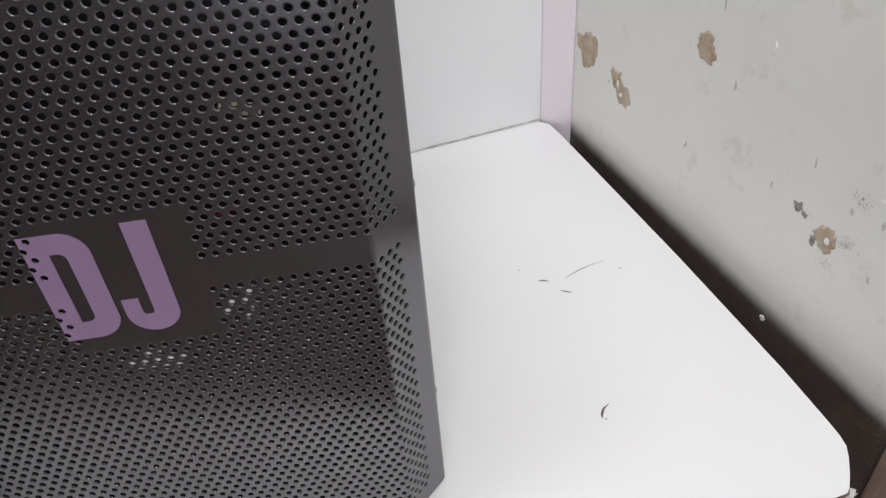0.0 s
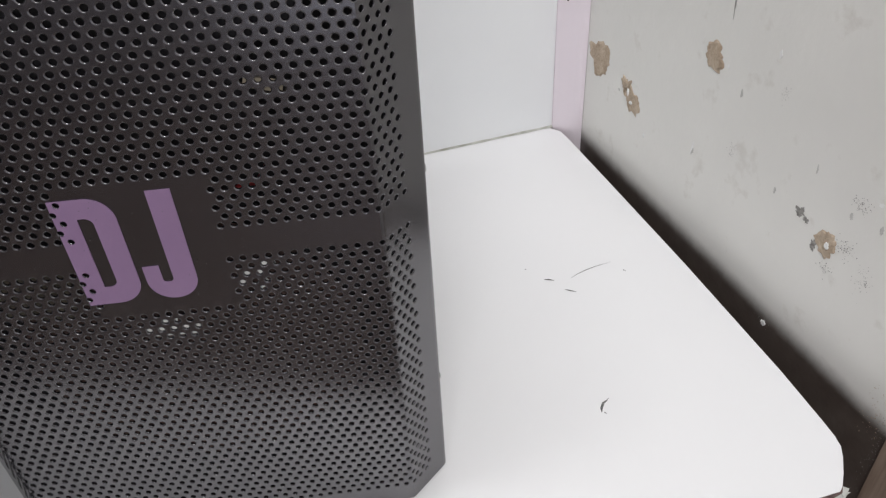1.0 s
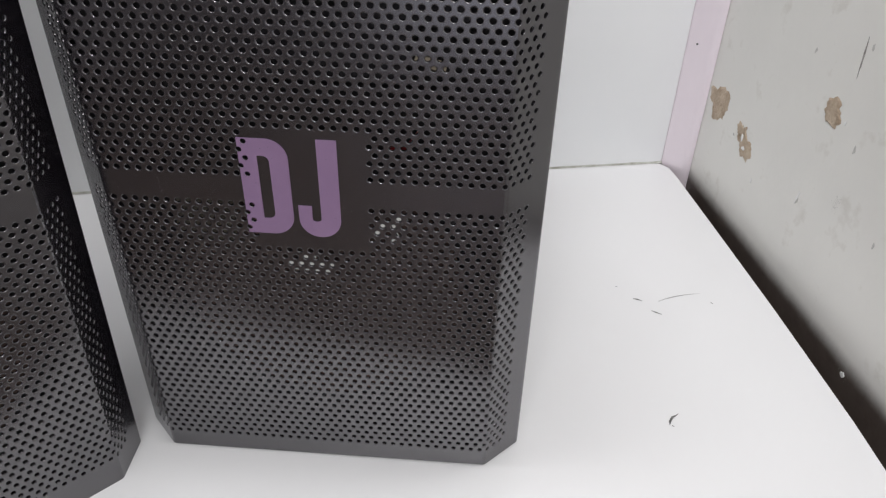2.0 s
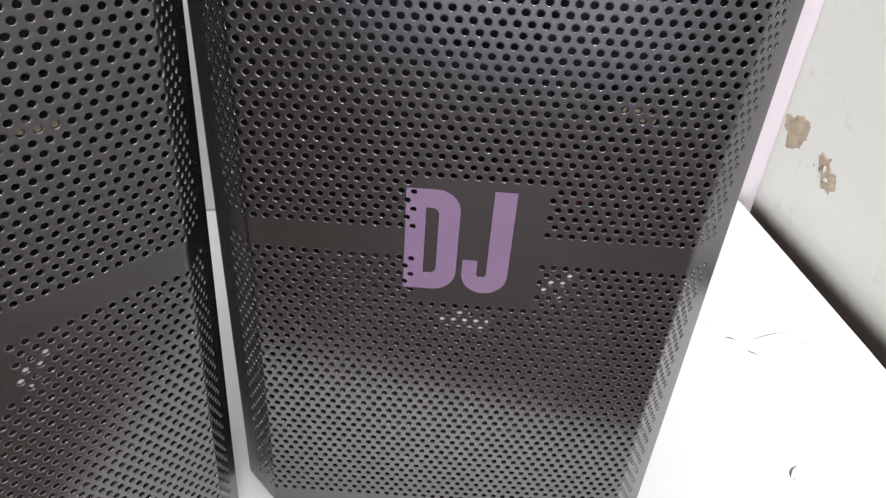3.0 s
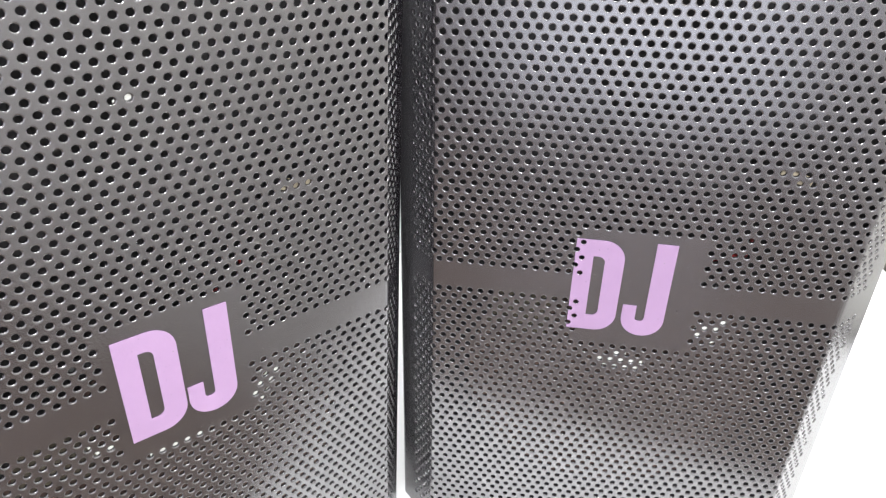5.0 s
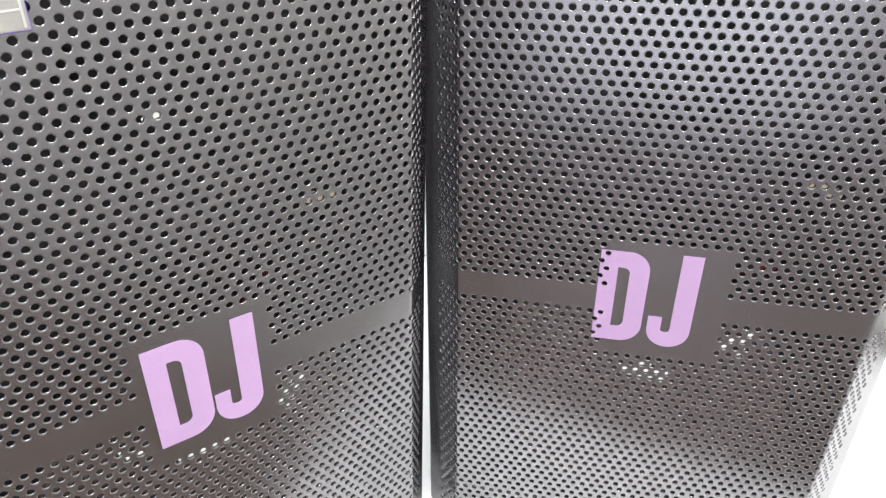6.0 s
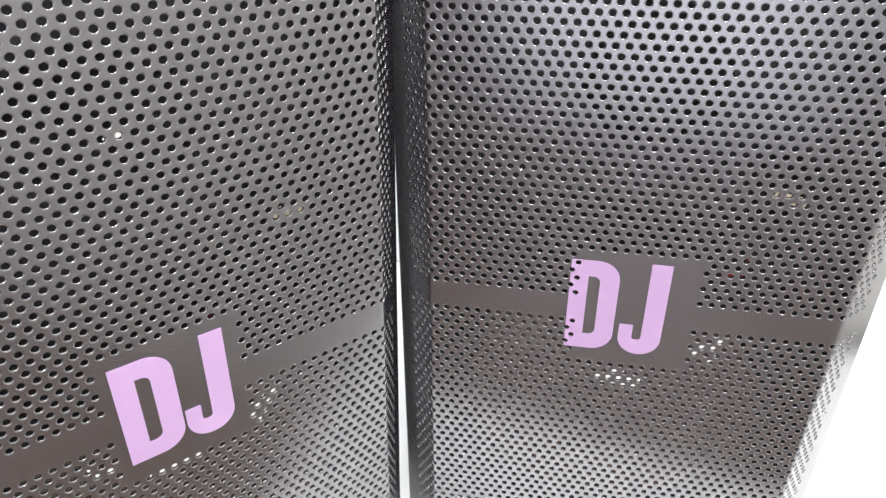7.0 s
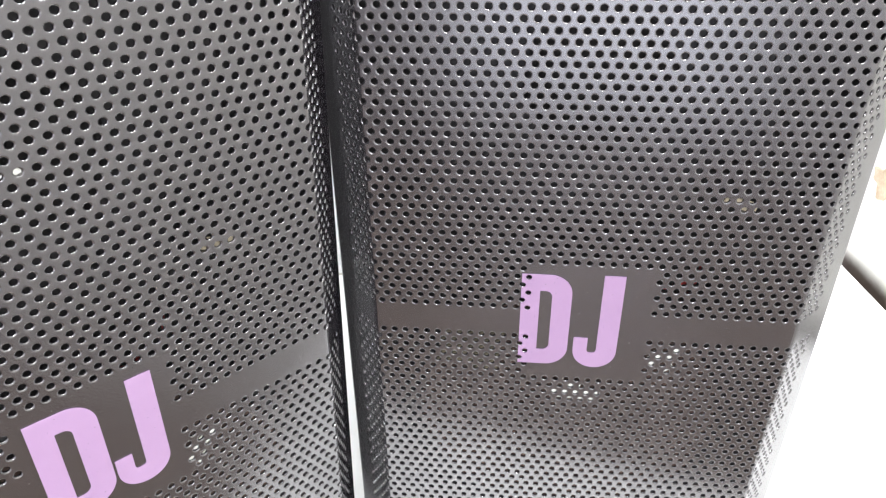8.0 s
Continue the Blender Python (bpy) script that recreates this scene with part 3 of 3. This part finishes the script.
def loudspeaker():
    box = tagged(new("loudspeaker"), "black wooden loudspeaker with perforated steel grille and lilac letters on a white table", "loudspeaker", "loudspeakers on the table")
    # cabinet: tapers to the back
    yb, yf, xb = 0.40, 0.055, 0.150
    xf = X1 - 0.0025
    out = [(-xf, yf), (xf, yf), (xb, yb), (-xb, yb)]
    cab = part("cabinet", prism_bm(out, BASE + 0.0012, TOP - 0.001, 0.002), CARCASS, box)
    part("baffle", box_bm(-xf + 0.006, xf - 0.006, yf - 0.004, yf - 0.0005, 0.012, TOP - 0.01), INSIDE, box, "black felt-covered baffle")
    grille = new("grille", grille_mesh(-0.0408, 0.054))
    grille.parent = box
    # folded side, top and bottom flanges
    for s in (-1, 1):
        part("side_flange", box_bm(min(s * X1, s * (X1 - 0.0014)), max(s * X1, s * (X1 - 0.0014)), Y1 + 0.0002, Y1 + SIDE, BASE, TOP, 0.0004), GRILLE, grille)
    for z0, z1 in ((BASE, BASE + 0.0014), (TOP - 0.0014, TOP)):
        w = W / 2
        part("end_flange", prism_bm([(-w + 0.002, 0.0016), (w - 0.002, 0.0016), (X1 - 0.002, Y1 + 0.001), (X1 - 0.002, yf - 0.001), (-X1 + 0.002, yf - 0.001), (-X1 + 0.002, Y1 + 0.001)], z0, z1), GRILLE, grille)
    for s in (-1, 1):
        for z in (0.10, 0.33, 0.56):
            sc = lathe_bm([(0.0001, -0.0022), (0.0022, -0.0022), (0.0040, -0.0012), (0.0045, 0.0)], 14)
            bmesh.ops.transform(sc, matrix=Matrix.Translation((s * X1, Y1 + 0.024, z)) @ pose(0, 0, 0, 0, 0, 90 * s), verts=sc.verts)
            part("screw", sc, SCREW, grille, "steel screw head", True)
    # drivers behind the grille
    woofer = part("woofer", lathe_bm([(0.155, yf - 0.005), (0.155, yf - 0.011), (0.140, yf - 0.012), (0.136, yf - 0.006)]), STEEL_DARK, box, "dark pressed steel woofer rim", True)
    part("cone", lathe_bm([(0.136, yf - 0.010), (0.130, yf - 0.016), (0.122, yf - 0.009), (0.050, yf - 0.0055), (0.045, yf - 0.014), (0.025, yf - 0.021), (0.0005, yf - 0.023)]), CONE, woofer, "brown paper cone with dust cap", True)
    woofer.location = (0, 0, 0.185)
    horn = part("horn", box_bm(-0.13, 0.13, yf - 0.010, yf - 0.0045, 0.40, 0.60, 0.003), STEEL_DARK, box, "dark horn plate")
    part("throat", lathe_bm([(0.055, yf - 0.012), (0.048, yf - 0.016), (0.020, yf - 0.0105), (0.0005, yf - 0.0105)], 24), INSIDE, horn).location = (0.0, 0, 0.51)
    part("port", lathe_bm([(0.028, yf - 0.012), (0.026, yf - 0.015), (0.023, yf - 0.013), (0.020, yf - 0.0106), (0.0005, yf - 0.0106)], 20), INSIDE, horn).location = (0.108, 0, 0.425)
    for x, z, w, h, tw in ((0.001, 0.247, 0.040, 0.009, 2), (0.000, 0.259, 0.012, 0.006, 0), (0.062, 0.290, 0.010, 0.016, 30), (0.078, 0.299, 0.015, 0.008, -35), (0.073, 0.282, 0.012, 0.006, -30), (0.103, 0.437, 0.024, 0.008, 15)):
        tab = box_bm(-w / 2, w / 2, -0.001, 0.001, -h / 2, h / 2, 0.0008)
        bmesh.ops.transform(tab, matrix=pose(x, 0.0034, z, 0, tw, 0), verts=tab.verts)
        part("terminal", tab, BEIGE if z > 0.4 else WHITE_BIT, box, "pale plastic terminal tab")
    tab = box_bm(-0.026, 0.026, -0.0008, 0.0008, -0.024, 0.024, 0.0006)
    bmesh.ops.transform(tab, matrix=pose(-0.088, 0.012, 0.288, 0, 8, 0), verts=tab.verts)
    part("paper_label", tab, BEIGE, box, "dull beige paper label")
    part("wire", tube_bm([(0.055, 0.030, 0.340), (0.064, 0.009, 0.358), (0.073, 0.007, 0.3645), (0.084, 0.008, 0.3645), (0.094, 0.034, 0.37)], 0.0013), RED_WIRE, box, "thin red wire", True)
    for sx in (-1, 1):
        for z0, z1 in ((BASE + 0.0005, 0.042), (TOP - 0.042, TOP + 0.0015)):
            q = 0.0018
            edge_x = xb + (xf - xb) * 0.045 / (yb - yf)
            cap = prism_bm([(sx * (xb - 0.042), yb + q), (sx * (xb + q), yb + q), (sx * (edge_x + q), yb - 0.045), (sx * (edge_x - 0.006), yb - 0.045), (sx * (xb - 0.042), yb - 0.006)], z0, z1, 0.0012)
            part("corner_protector", cap, RUBBER, box, "black plastic corner protector")
    for sx in (-1, 1):
        for y in (0.085, 0.375):
            w = xf + (xb - xf) * (y - yf) / (yb - yf) - 0.022
            f = prism_bm([(sx * w + 0.018 * math.cos(a * math.pi / 6), y + 0.018 * math.sin(a * math.pi / 6)) for a in range(12)], 0.0, BASE + 0.0015, 0.0006)
            part("foot", f, RUBBER, box, "black rubber foot")
    return box


right_box = loudspeaker()
SKIRT = 0.0121                           # left box's lean and height fit the camera's view; skirt fills the gap below
LEAN = 1.46
left_at = pose(-0.3138, -0.1677, 0.0126, LEAN, 0.86, 46.67)
left_box = copy_thing(right_box, left_at)
tagged(right_box, "black loudspeaker with pierced lilac letters, turned square to the table")
tagged(left_box, "black loudspeaker with lilac letters and a silver badge, turned inwards")

for box, shift_d, shift_j, rise, tall, pierced in ((right_box, 0.0, 0.0, 0.0, 1.0, True), (left_box, 0.0060, 0.0032, 0.0004, 0.968, False)):
    grille = next(o for o in box.children if o.name.startswith("grille"))
    for letter in (part("letter_d", letter_d(shift_d, rise, pierced), LILAC, grille, "lilac vinyl letter D"), part("letter_j", letter_j(shift_j, rise), LILAC, grille, "lilac vinyl letter J")):
        letter.matrix_local = Matrix.Translation((0, 0, 0.327 * (1 - tall))) @ Matrix.Diagonal((1, 1, tall, 1))

next(o for o in left_box.children if o.name.startswith("grille")).data = grille_mesh(-0.0498, 0.0455, -SKIRT)
wide, deep = X1 - 0.0016, 0.052
# added filler and longer feet bridge the view-fitted box down to the table
plinth = [(-W / 2 + 0.003, 0.0017), (W / 2 - 0.003, 0.0017), (wide, Y1 - 0.004), (wide, deep), (0.151, 0.399), (-0.151, 0.399), (-wide, deep), (-wide, Y1 - 0.004)]
part("plinth", prism_bm(plinth, -SKIRT, BASE + 0.0008), CARCASS, left_box, "black filler added under the fitted box")
for foot in [o for o in left_box.children if o.name.startswith("foot")]:
    bpy.data.objects.remove(foot)
for sx in (-1, 1):
    for y, w in ((0.085, 0.165), (0.375, 0.130)):
        drop = (-0.0124 - y * math.sin(radians(LEAN)) + sx * w * math.sin(radians(0.86))) / math.cos(radians(LEAN))
        part("foot", prism_bm([(sx * w + 0.018 * math.cos(a * math.pi / 6), y + 0.018 * math.sin(a * math.pi / 6)) for a in range(12)], drop, -SKIRT + 0.0002, 0.0006), RUBBER, left_box, "black rubber foot")


def dust(seed, count):
    """Pale dust specks that lie on the unpierced steel."""
    rng = random.Random(seed)
    bm = bmesh.new()
    for k in range(count):
        x, z = rng.uniform(-0.16, 0.16), rng.uniform(0.27, 0.385)
        if not (0.3175 < z < 0.3325 or (-0.038 < x < 0.044)):
            continue
        r = rng.uniform(0.00015, 0.0004)
        bm.faces.new([bm.verts.new((x + r * rng.uniform(0.6, 1.4) * math.cos(a), -0.0011, z + r * rng.uniform(0.6, 1.4) * math.sin(a))) for a in (0, 1.2, 2.4, 3.6, 5.0)])
    return bm


for box, seed in ((right_box, 4), (left_box, 9)):
    tagged(part("dust_specks", dust(seed, 220), DUST, next(o for o in box.children if o.name.startswith("grille")), "pale dust specks"), kind="stuff")

for o in left_box.children:
    if o.name.startswith("terminal"):
        height = max(c[2] for c in o.bound_box)
        o.location = (-0.010, 0, 0.004) if height > 0.4 else (-0.016, 0, -0.008) if height > 0.27 else (-0.014, 0, 0.019)
    if o.name.startswith("wire"):
        o.location = (-0.034, 0, 0.017)
for x, z, w, h in ((-0.0595, 0.287, 0.012, 0.006), (-0.0655, 0.293, 0.007, 0.005), (-0.005, 0.5205, 0.010, 0.004)):
    tab = box_bm(-w / 2, w / 2, -0.001, 0.001, -h / 2, h / 2, 0.0008)
    bmesh.ops.transform(tab, matrix=pose(x, 0.0034, z, 0, -20, 0), verts=tab.verts)
    part("terminal", tab, WHITE_BIT, left_box, "pale plastic terminal tab")

badge = part("badge", box_bm(-0.118, -0.0515, -0.0030, -0.0008, 0.5870, 0.6180, 0.0008), SILVER, next(o for o in left_box.children if o.name.startswith("grille")), "silver badge with white border")
part("badge_border", box_bm(-0.1185, -0.0510, -0.0018, -0.0006, 0.5862, 0.6188, 0.0005), VIOLET, badge, "violet rim")
for x0, x1, z0, z1 in ((-0.1165, -0.0530, 0.5965, 0.5975), (-0.1165, -0.0645, 0.5905, 0.5930), (-0.0542, -0.0530, 0.5885, 0.6165)):
    part("print_bar", box_bm(x0, x1, -0.0033, -0.0029, z0, z1), BADGE_WHITE, badge)
badge.location.z = -0.0095
